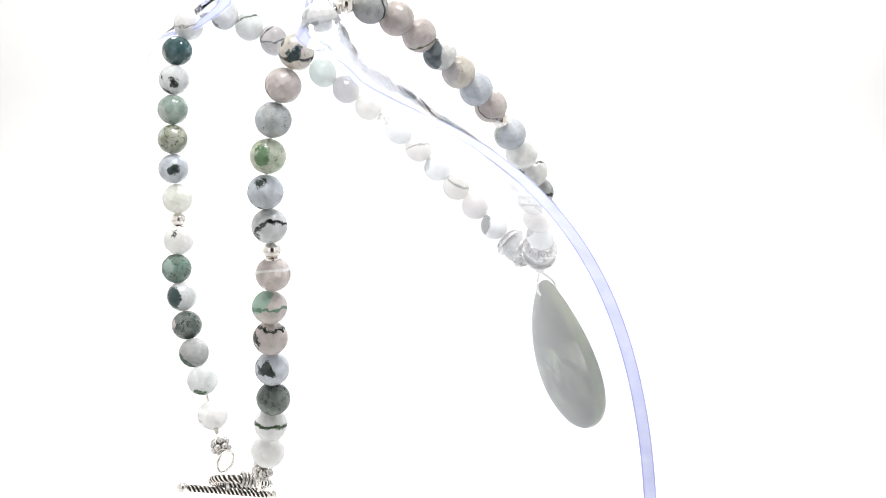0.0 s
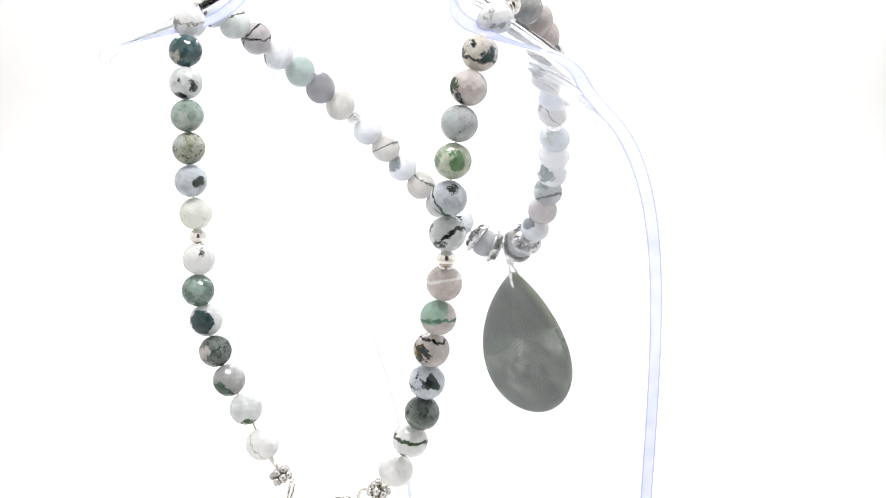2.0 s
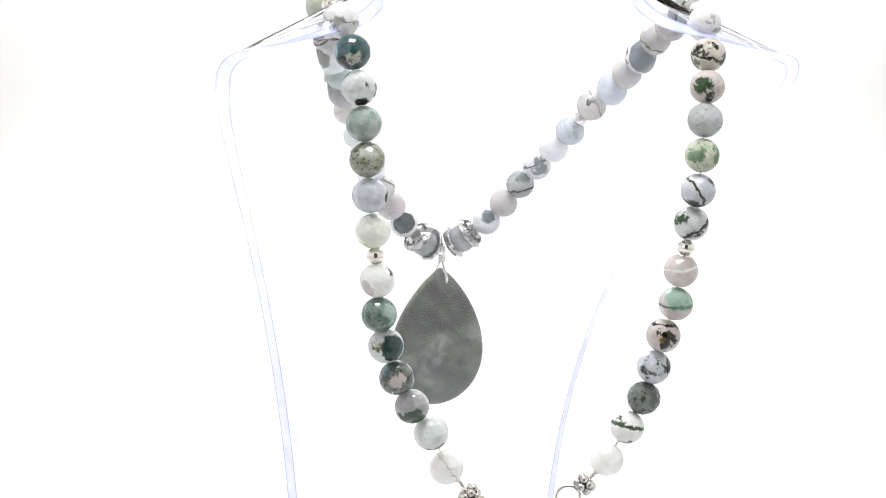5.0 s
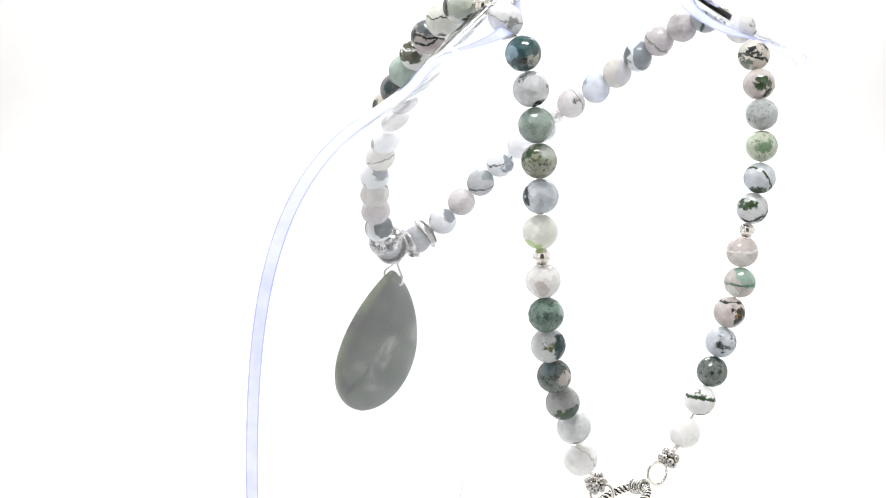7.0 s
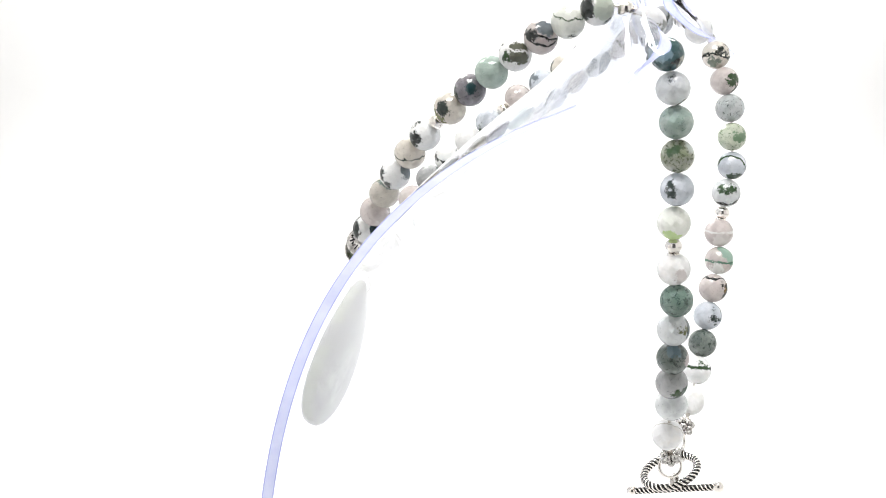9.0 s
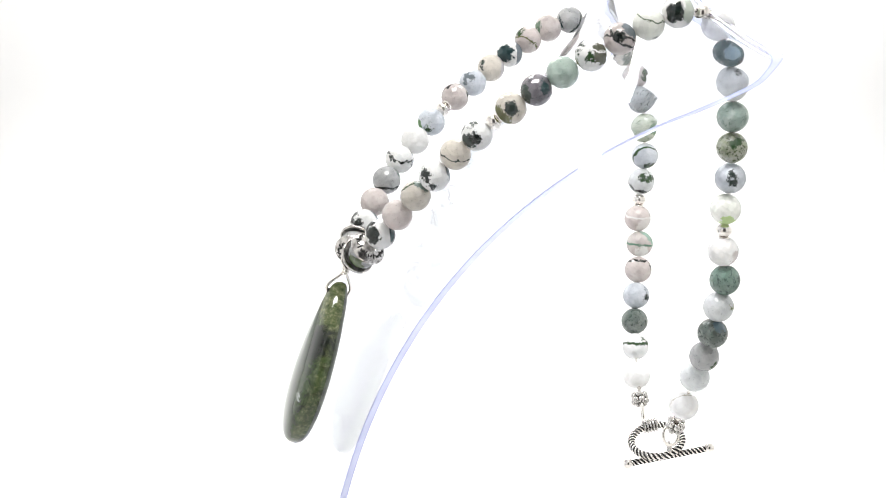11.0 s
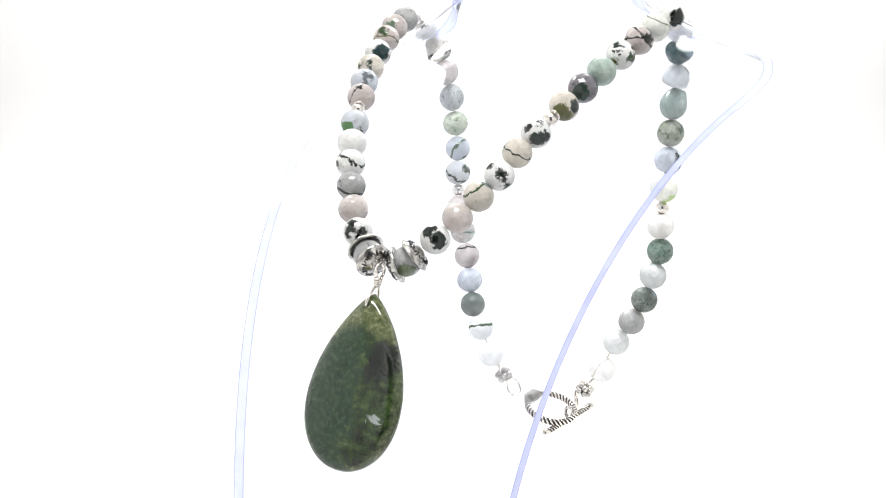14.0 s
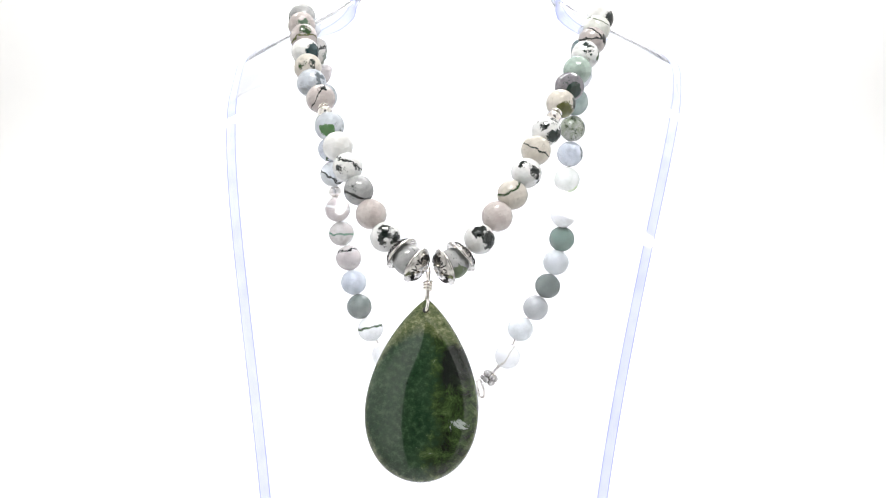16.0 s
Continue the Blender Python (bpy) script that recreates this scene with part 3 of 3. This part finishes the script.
strand(EAST, [
    s("grey", mark(15, 0.2, -0.6, 0.6, (0.19, 0.24, 0.14))),
    s("chalk", mark(15, 0.45, 0.05, 0.62, JET), mark(16, 0.0, 0.62, 0.42, JET), mark(4, -0.2, 0.2, 0.85, TEAL)),
    s("rose"),
    s("beige", vein(15, 30, 0.5, 0.07, MOSS), mark(8, 0.0, 0.8, 0.5, (0.24, 0.30, 0.28))),
    s("chalk", mark(15, 0.1, 0.3, 0.30, JET), mark(15, 0.5, -0.05, 0.30, JET), mark(15, -0.45, 0.6, 0.25, JET), mark(15, 0.55, -0.65, 0.25, JET), mark(6, 0.2, 0.3, 0.6, SLATE)),
    s("beige", vein(15, -25, 0.05, 0.045, INK)),
    s("chalk", mark(15, 0.3, -0.35, 0.55, INK), mark(15, -0.45, 0.45, 0.3, JET), mark(15, 0.3, 0.6, 0.35, INK), mark(8, -0.8, -0.1, 0.4, JET)),
    None,
    s("beige", mark(14, -0.2, -0.55, 0.75, OLIVE), mark(14, 0.55, 0.0, 0.25, JET), mark(8, -0.7, 0.0, 0.45, INK)),
    s("plum", mark(14, -0.3, -0.3, 0.6, (0.02, 0.04, 0.03)), mark(8, -0.3, 0.1, 0.4, TEAL)),
    s("mint"),
    s("chalk", mark(14, -0.3, 0.55, 0.45, INK), mark(14, 0.65, -0.2, 0.4, MOSS), mark(14, -0.5, -0.5, 0.35, OLIVE), mark(8, 0.0, 0.1, 0.75, (0.12, 0.125, 0.09)), vein(8, -10, 0.25, 0.07, CHALK)),
    s("rose", mark(14, 0.6, 0.2, 0.28, JET), vein(14, -50, 0.35, 0.06, JET), mark(8, 0.0, 0.55, 0.55, SLATE), vein(8, -10, 0.0, 0.07, JET)),
    s("cream", vein(14, -20, 0.45, 0.035, MOSS), mark(8, 0.0, -0.8, 0.12, JET)),
    s("chalk", mark(14, 0.35, -0.1, 0.58, JET), mark(8, -0.75, 0.0, 0.45, JET), mark(8, 0.3, 0.0, 0.8, (0.55, 0.60, 0.52)), mark(8, 0.6, -0.7, 0.3, JET)),
    None,
    s("clear", vein(8, -15, 0.1, 0.03, (0.25, 0.22, 0.16), 1.4), mark(4, -0.4, -0.1, 0.18, (0.35, 0.36, 0.33))),
    s("teal", mark(4, -0.2, -0.4, 0.38, (0.42, 0.42, 0.36)), mark(8, -0.6, 0.0, 0.5, (0.22, 0.32, 0.36)), mark(8, 0.1, -0.6, 0.25, JET)),
    s("pale", mark(4, 0.05, 0.1, 0.17, INK), mark(4, 0.1, -0.92, 0.38, JET), mark(4, 0.88, -0.2, 0.3, JET), mark(8, -0.55, 0.5, 0.16, JET)),
    s("sage", mark(4, 0.3, -0.3, 0.4, (0.52, 0.56, 0.52))),
    s("mossy", mark(4, -0.1, 0.6, 0.5, (0.48, 0.52, 0.47)), mark(8, -0.6, 0.4, 0.35, MOSS)),
    s("mist", mark(4, 0.1, -1.0, 0.4, SLATE), mark(4, 0.95, 0.0, 0.35, INK), mark(8, -0.75, 0.1, 0.42, INK)),
    s("cream", mark(8, -0.35, -0.85, 0.55, LIME)),
    None,
    s("clear", mark(4, 0.55, 0.55, 0.24, JET), mark(8, 0.1, -0.4, 0.45, (0.62, 0.57, 0.56))),
    s("green", mark(4, 0.5, 0.3, 0.5, (0.30, 0.40, 0.35))),
    s("pale", mark(4, 0.35, 0.0, 0.82, TEAL), mark(8, 0.25, 0.2, 0.25, OLIVE)),
    s("dark", mark(4, -0.1, 0.0, 0.4, (0.48, 0.44, 0.42)), mark(8, -0.2, 0.6, 0.5, (0.13, 0.19, 0.22))),
    s("grey", mark(4, 0.0, -0.75, 0.78, (0.06, 0.11, 0.08)), mark(8, 0.1, -0.5, 0.4, MOSS)),
    s("pale", mark(4, 0.4, -0.85, 0.52, MOSS), mark(8, 0.2, -0.95, 0.35, INK)),
    s("clear", vein(4, -55, 0.05, 0.03, (0.55, 0.52, 0.45))),
], 3)
strand(WEST, [
    s("grey", mark(15, 0.3, -0.45, 0.55, (0.24, 0.29, 0.24))),
    s("chalk", mark(15, -0.2, 0.45, 0.55, JET), mark(15, 0.35, 0.1, 0.45, JET), mark(15, -0.5, -0.35, 0.32, JET), mark(4, 0.0, 0.5, 0.6, SLATE)),
    s("rose"),
    s("grey", vein(15, -15, -0.35, 0.09, JET), mark(15, -0.6, -0.1, 0.28, JET), mark(4, 0.0, 0.6, 0.5, (0.2, 0.26, 0.24))),
    s("chalk", vein(15, -25, 0.35, 0.07, JET, 1.4), mark(15, -0.6, -0.1, 0.2, JET), mark(4, 0.0, 0.0, 0.6, SLATE, 1.6)),
    s("clear"),
    s("mist", mark(15, -0.35, -0.2, 0.45, LEAF), mark(15, 0.65, -0.4, 0.28, MOSS), mark(4, 0.0, 0.0, 0.35, (0.40, 0.45, 0.38))),
    None,
    s("rose", mark(15, 0.1, 0.75, 0.22, JET), vein(4, -60, 0.15, 0.03, JET), mark(4, -0.3, 0.4, 0.25, INK)),
    s("mist", mark(15, 0.5, 0.3, 0.45, SLATE), mark(15, -0.6, -0.4, 0.4, GREY)),
    s("beige", mark(15, -0.5, 0.35, 0.38, MOSS), mark(15, 0.1, 0.15, 0.25, INK), mark(4, 0, 0, 1.0, (0.62, 0.60, 0.62))),
    s("chalk", mark(15, 0.6, 0.0, 0.75, TEAL), mark(4, 0, 0, 1.2, SLATE)),
    s("rose", mark(15, 0.0, 0.65, 0.38, MOSS), vein(8, -35, -0.35, 0.05, OLIVE)),
    s("rose", mark(15, 0.0, 0.15, 0.42, (0.14, 0.22, 0.15))),
    s("grey", mark(15, 0.0, -0.3, 0.35, TEAL), vein(8, 70, -0.1, 0.10, INK)),
    None,
    s("clear", mark(4, 0.5, -0.5, 0.26, (0.35, 0.38, 0.30)), mark(4, -0.1, 0.3, 0.12, GREY)),
    s("beige", mark(4, -0.4, 0.35, 0.28, JET, 1.6), vein(4, -15, -0.2, 0.10, JET, 1.5), mark(4, 0.9, -0.1, 0.35, TEAL), mark(8, 0.1, 0.3, 0.3, JET, 1.6), mark(8, -0.5, -0.6, 0.5, (0.16, 0.20, 0.16))),
    s("rose", mark(4, -0.55, 0.15, 0.36, MOSS), mark(4, -0.2, -0.5, 0.30, INK), mark(8, 0.2, -0.1, 0.42, MOSS)),
    s("veined", mark(4, 0.0, 0.1, 0.5, (0.60, 0.64, 0.66))),
    s("fern", mark(4, 0.65, 0.1, 0.55, (0.14, 0.26, 0.13)), mark(4, -0.1, -0.1, 0.45, (0.68, 0.70, 0.58)), mark(8, 0.2, 0.1, 0.5, (0.20, 0.31, 0.19))),
    s("mist", vein(4, -60, -0.25, 0.09, MOSS), mark(4, 0.5, 0.7, 0.2, INK), mark(8, 0.0, -0.9, 0.55, (0.06, 0.09, 0.06))),
    s("pale", vein(4, 35, -0.25, 0.10, JET, 1.2), mark(4, -0.75, 0.45, 0.22, MOSS), mark(8, -0.6, 0.4, 0.3, MOSS), mark(8, 0.7, -0.5, 0.3, INK)),
    None,
    s("rose", vein(4, 8, 0.2, 0.07, CHALK, 0.5), mark(8, 0.0, -0.6, 0.8, (0.78, 0.75, 0.73))),
    s("rose", mark(4, 0.0, 0.65, 1.0, (0.36, 0.52, 0.43)), vein(4, 0, -0.02, 0.08, (0.13, 0.26, 0.18)), mark(8, -0.5, -0.6, 0.6, CHALK)),
    s("rose", mark(4, -0.28, 0.0, 0.42, OCHRE), mark(4, -0.25, -0.30, 0.30, JET, 1.4), mark(4, -0.55, 0.15, 0.22, JET, 1.4), mark(4, 0.0, 0.1, 0.2, JET, 1.4), vein(4, -10, 0.68, 0.06, JET)),
    s("mist", mark(4, -0.4, 0.35, 0.25, INK, 1.5), mark(4, 0.1, -0.1, 0.25, SLATE, 1.5), mark(4, 0.75, 0.1, 0.35, INK, 1.5), mark(8, 0.0, -0.2, 0.2, INK)),
    s("dark"),
    s("chalk", vein(4, -12, 0.2, 0.11, MOSS), mark(4, -0.2, -0.9, 0.3, INK), mark(4, -0.6, 0.55, 0.22, MOSS)),
    s("clear"),
], 5)


def rondelle_mesh():
    """A silver bead cap: a flared saucer that hugs its bead."""
    bm = bmesh.new()
    spin(bm, [(0.0007, 0.0009), (0.0028, 0.0005), (0.0042, -0.0004), (0.0047, -0.0007), (0.0050, -0.0004), (0.0049, 0.0001), (0.0043, 0.0004),
              (0.0040, 0.0009), (0.0030, 0.0016), (0.0022, 0.0019), (0.0016, 0.0022), (0.0007, 0.0022), (0.0007, 0.0009)], 30)
    return mesh_of("rondelle", bm, AGED)


def rondelle_bars_mesh():
    """The blackened carving on the sloping face of the cap."""
    bm = bmesh.new()
    for k in range(9):
        for turn, far, wide, deep in ((0.0, 0.0035, 0.0003, 0.0015), (14.0, 0.0036, 0.0002, 0.0009), (-14.0, 0.0036, 0.0002, 0.0009)):
            m = pose(0, 0, 0, 0, 0, 40 * k + turn) @ Matrix.Translation((far, 0, 0.00128)) @ pose(0, 0, 0, 0, 38, 0) @ pose(0, 0, 0, 0, 0, turn * 2)
            bmesh.ops.create_cube(bm, size=1, matrix=m @ Matrix.Diagonal((deep, wide, 0.0003, 1)))
    return mesh_of("carving", bm, BLACKENED, False)


RONDELLE, BRAID = rondelle_mesh(), rondelle_bars_mesh()
for pts in (EAST, WEST):
    a, b = mm(*pts[0][1:]), mm(*pts[1][1:])
    d = (b - a).normalized()
    inner = (mm(-2.3, -27.5, -56.2) - a).normalized()
    for at, way in ((a + d * 0.0028, d), (a + inner * 0.0028, inner)):
        ring = hang("bead_cap", RONDELLE, at, way, 0, "aged silver bead cap with blackened carving")
        hang("carving", BRAID, Vector((0, 0, 0)), (0, 0, 1), 0, "", ring)


def pendant():
    """A flat teardrop with a domed front, a dark plug for the hole near the tip and a wire bail."""
    tip, foot = mm(-2.6, -29.3, -62.3), mm(-2.9, -43.4, -106.6)
    long, wide, thick = (tip - foot).length, 0.0288, 0.0086
    up = (tip - foot).normalized()
    right = (Matrix.Rotation(radians(3.0), 3, "Z") @ Vector((1, 0, 0)))
    right = (right - up * right.dot(up)).normalized()
    out = right.cross(up).normalized()
    m = Matrix((right, up, out)).transposed().to_4x4()
    m.translation = (tip + foot) / 2
    bm = bmesh.new()
    n, power = 72, 0.66
    top = max(math.sin(a) * math.sin(a / 2) ** power for a in (math.pi * k / 200 for k in range(201)))
    def outline(k):
        a = 2 * math.pi * k / n
        s = 1 if a <= math.pi else -1
        b = a if s > 0 else 2 * math.pi - a
        return s * wide / 2 * math.sin(b) * math.sin(b / 2) ** power / top, math.cos(b) * long / 2
    cy = -0.12 * long
    levels = [(1.0, 0.0), (0.985, 0.17), (0.95, 0.27), (0.88, 0.36), (0.76, 0.43), (0.6, 0.48), (0.4, 0.51), (0.2, 0.525)]
    def ring(scale, h):
        return [bm.verts.new((x * scale, cy + (y - cy) * scale, h * thick)) for x, y in (outline(k) for k in range(n))]
    front = [ring(s, h) for s, h in levels]
    back = [front[0]] + [ring(s, -h * 0.85) for s, h in levels[1:]]
    for rings_, sign in ((front, 1), (back, -1)):
        for a, b in zip(rings_, rings_[1:]):
            for k in range(n):
                bm.faces.new((a[k], a[(k + 1) % n], b[(k + 1) % n], b[k]))
        c = bm.verts.new((0, cy, sign * thick * (0.53 if sign > 0 else 0.45)))
        for k in range(n):
            bm.faces.new((rings_[-1][k], rings_[-1][(k + 1) % n], c))
    bmesh.ops.remove_doubles(bm, verts=bm.verts, dist=1e-6)
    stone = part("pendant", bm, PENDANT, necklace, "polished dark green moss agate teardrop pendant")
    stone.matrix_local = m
    # bail: a loop through the hole, wrapped above the tip
    bm = bmesh.new()
    h = long / 2
    loop = glide([(0.0, h - 0.0036, 0.0022), (0.0002, h - 0.0034, 0.0034), (0.0005, h - 0.0016, 0.0036), (0.0003, h + 0.0010, 0.0016), (0, h + 0.0026, 0.0),
                  (-0.0003, h + 0.0010, -0.0015), (-0.0010, h - 0.0014, -0.0030), (-0.0012, h - 0.0034, -0.0027), (-0.0006, h - 0.0038, -0.0018)], 8)
    tube(bm, loop, 0.00042, 8)
    coil = [(0.0009 * math.cos(a), h + 0.0022 + 0.0022 * a / (6 * math.pi), 0.0009 * math.sin(a)) for a in (6 * math.pi * k / 48 for k in range(49))]
    tube(bm, coil, 0.0004, 8)
    eye = [(0.0, h + 0.0061 + 0.0019 * math.sin(a), 0.0019 * math.cos(a)) for a in (2 * math.pi * k / 24 for k in range(24))]
    tube(bm, eye, 0.00042, 8, True)
    part("bail", bm, SILVER, stone, "wrapped silver wire bail")
    # no hole is cut: a dark plug gives the shade inside it
    bm = bmesh.new()
    spin(bm, [(0.0, 0.0032), (0.0007, 0.00325), (0.0009, 0.0026), (0.0009, -0.0020), (0.0007, -0.00245), (0.0, -0.00242)], 14)
    hole = part("hole_shade_plug", bm, BLACKENED, stone, "dark plug set in for the shade of the drilled hole")
    hole.matrix_local = Matrix.Translation((0, h - 0.0034, 0))


pendant()


# ---- the toggle clasp ----
def rope(bm, pts, thick, closed, turns):
    """Twisted silver: two wires wound round a line."""
    pts = [Vector(q) for q in pts]
    n = len(pts)
    for start in (0.0, 2 * math.pi / 3, 4 * math.pi / 3):
        line, side = [], None
        for i, q in enumerate(pts):
            a = pts[(i - 1) % n] if closed or i else q
            b = pts[(i + 1) % n] if closed or i < n - 1 else q
            t = (b - a).normalized()
            if side is None:
                side = t.orthogonal().normalized()
            side = (side - t * side.dot(t)).normalized()
            k = start + 2 * math.pi * turns * i / n
            line.append(q + thick * 0.66 * (math.cos(k) * side + math.sin(k) * t.cross(side)))
        tube(bm, line, thick * 0.34, 7, closed)


def daisy_meshes():
    """The flat hub of a daisy spacer, and one of the balls set round it."""
    hub, ball = bmesh.new(), bmesh.new()
    spin(hub, [(0.0006, 0.0005), (0.0016, 0.0005), (0.0018, 0.0), (0.0016, -0.0005), (0.0006, -0.0005), (0.0006, 0.0005)], 16)
    bmesh.ops.create_uvsphere(ball, u_segments=12, v_segments=8, radius=0.00102)
    return mesh_of("daisy_spacer", hub, AGED), mesh_of("ball", ball, AGED)


DAISY, DAISY_BALL = daisy_meshes()


def ring_of(centre, normal, radius, n=40):
    m = Matrix.Translation(centre) @ along(normal)
    return [m @ Vector((radius * math.cos(a), radius * math.sin(a), 0)) for a in (2 * math.pi * k / n for k in range(n))]


def clasp():
    ends = ((mm(11.6, 64.1, -96.3), mm(6.3, 63.7, -103.2), mm(3.6, 63.2, -106.8), "x"), (mm(-27.6, 62.6, -96.3), mm(-22.2, 61.7, -102.4), mm(-18.2, 61.4, -105.8), "y"))
    for bead, flower, ring, kind in ends:
        d = (flower - bead).normalized()
        bm = bmesh.new()
        tube(bm, [bead + d * 0.0034, flower + d * 0.001], 0.0006, 10)
        part("crimp_tube", bm, SILVER, necklace, "small silver crimp tube")
        for k in (-0.0008, 0.0009):
            daisy = hang("daisy_spacer", DAISY, flower + d * k, d, 20 * k * 1000, "aged silver daisy spacer")
            for q in range(6):
                hang("ball", DAISY_BALL, Vector((0.00175 * math.cos(math.pi * q / 3), 0.00175 * math.sin(math.pi * q / 3), 0)), (0, 0, 1), 0, "", daisy)
        bm = bmesh.new()
        tube(bm, ring_of(ring, (1, 0.5, 0.2) if kind == "x" else (0.2, 1, 0.1), 0.0029, 28), 0.00042, 8, True)
        part("jump_ring", bm, SILVER, necklace, "plain silver jump ring")
    c, normal = mm(-4.5, 61.7, -110.5), Vector((0.35, -0.22, 0.91)).normalized()
    bm = bmesh.new()
    rope(bm, ring_of(c, normal, 0.0073, 240), 0.0011, True, 12)
    part("clasp_ring", bm, SILVER, necklace, "twisted silver toggle ring")
    bm = bmesh.new()
    tube(bm, ring_of(c, normal, 0.0073, 60), 0.0010, 8, True)
    part("ring_core", bm, BLACKENED, necklace, "blackened recess of the twisted ring")
    bm = bmesh.new()
    spot = min(ring_of(c, normal, 0.0073, 60), key=lambda q: (q - mm(-18.0, 61.4, -106.0)).length)
    near = normal.cross((spot - c).normalized()).normalized()
    for k in range(5):
        tube(bm, ring_of(spot + near * (0.0009 * (k - 2)), near, 0.0016, 16), 0.0004, 6, True)
    part("coil", bm, AGED, necklace, "silver wire coil wrapped on the toggle ring")
    a, b = mm(-0.7, 52.2, -116.0), mm(1.3, 75.5, -111.7)
    bm = bmesh.new()
    rope(bm, [a.lerp(b, k / 140) for k in range(141)], 0.00095, False, 7)
    bar = part("toggle_bar", bm, SILVER, necklace, "twisted silver toggle bar with ball ends")
    bm = bmesh.new()
    tube(bm, [a, b], 0.0009, 8)
    part("bar_core", bm, BLACKENED, bar)
    for q in (a, b):
        bm = bmesh.new()
        bmesh.ops.create_uvsphere(bm, u_segments=16, v_segments=10, radius=0.0015, matrix=Matrix.Translation(q))
        part("ball_end", bm, SILVER, bar)
    bm = bmesh.new()
    tube(bm, ring_of(a.lerp(b, 0.5) + Vector((0.0005, 0, 0.0022)), (0.2, 1, 0), 0.0017, 24), 0.0006, 8, True)
    part("bar_eye", bm, AGED, bar)


clasp()


def motions():
    """The stand and the necklace turn together on the table, about 14.9 degrees a second."""
    drift = ((0, 0.0), (1, -0.04), (2, 0.14), (3, 0.10), (4.7, 0.03), (6.8, -0.33), (8, -0.09), (9.2, 0.09), (11.3, -0.21), (12.5, -0.22), (14, 0.22), (15, 0.10), (16, 0.12))
    rows = [(t, pose(0, 0, 0, 0, 0, 116.0 + 14.862 * t + d)) for t, d in drift]
    walk(stand_ob, rows)
    walk(necklace, rows)


motions()
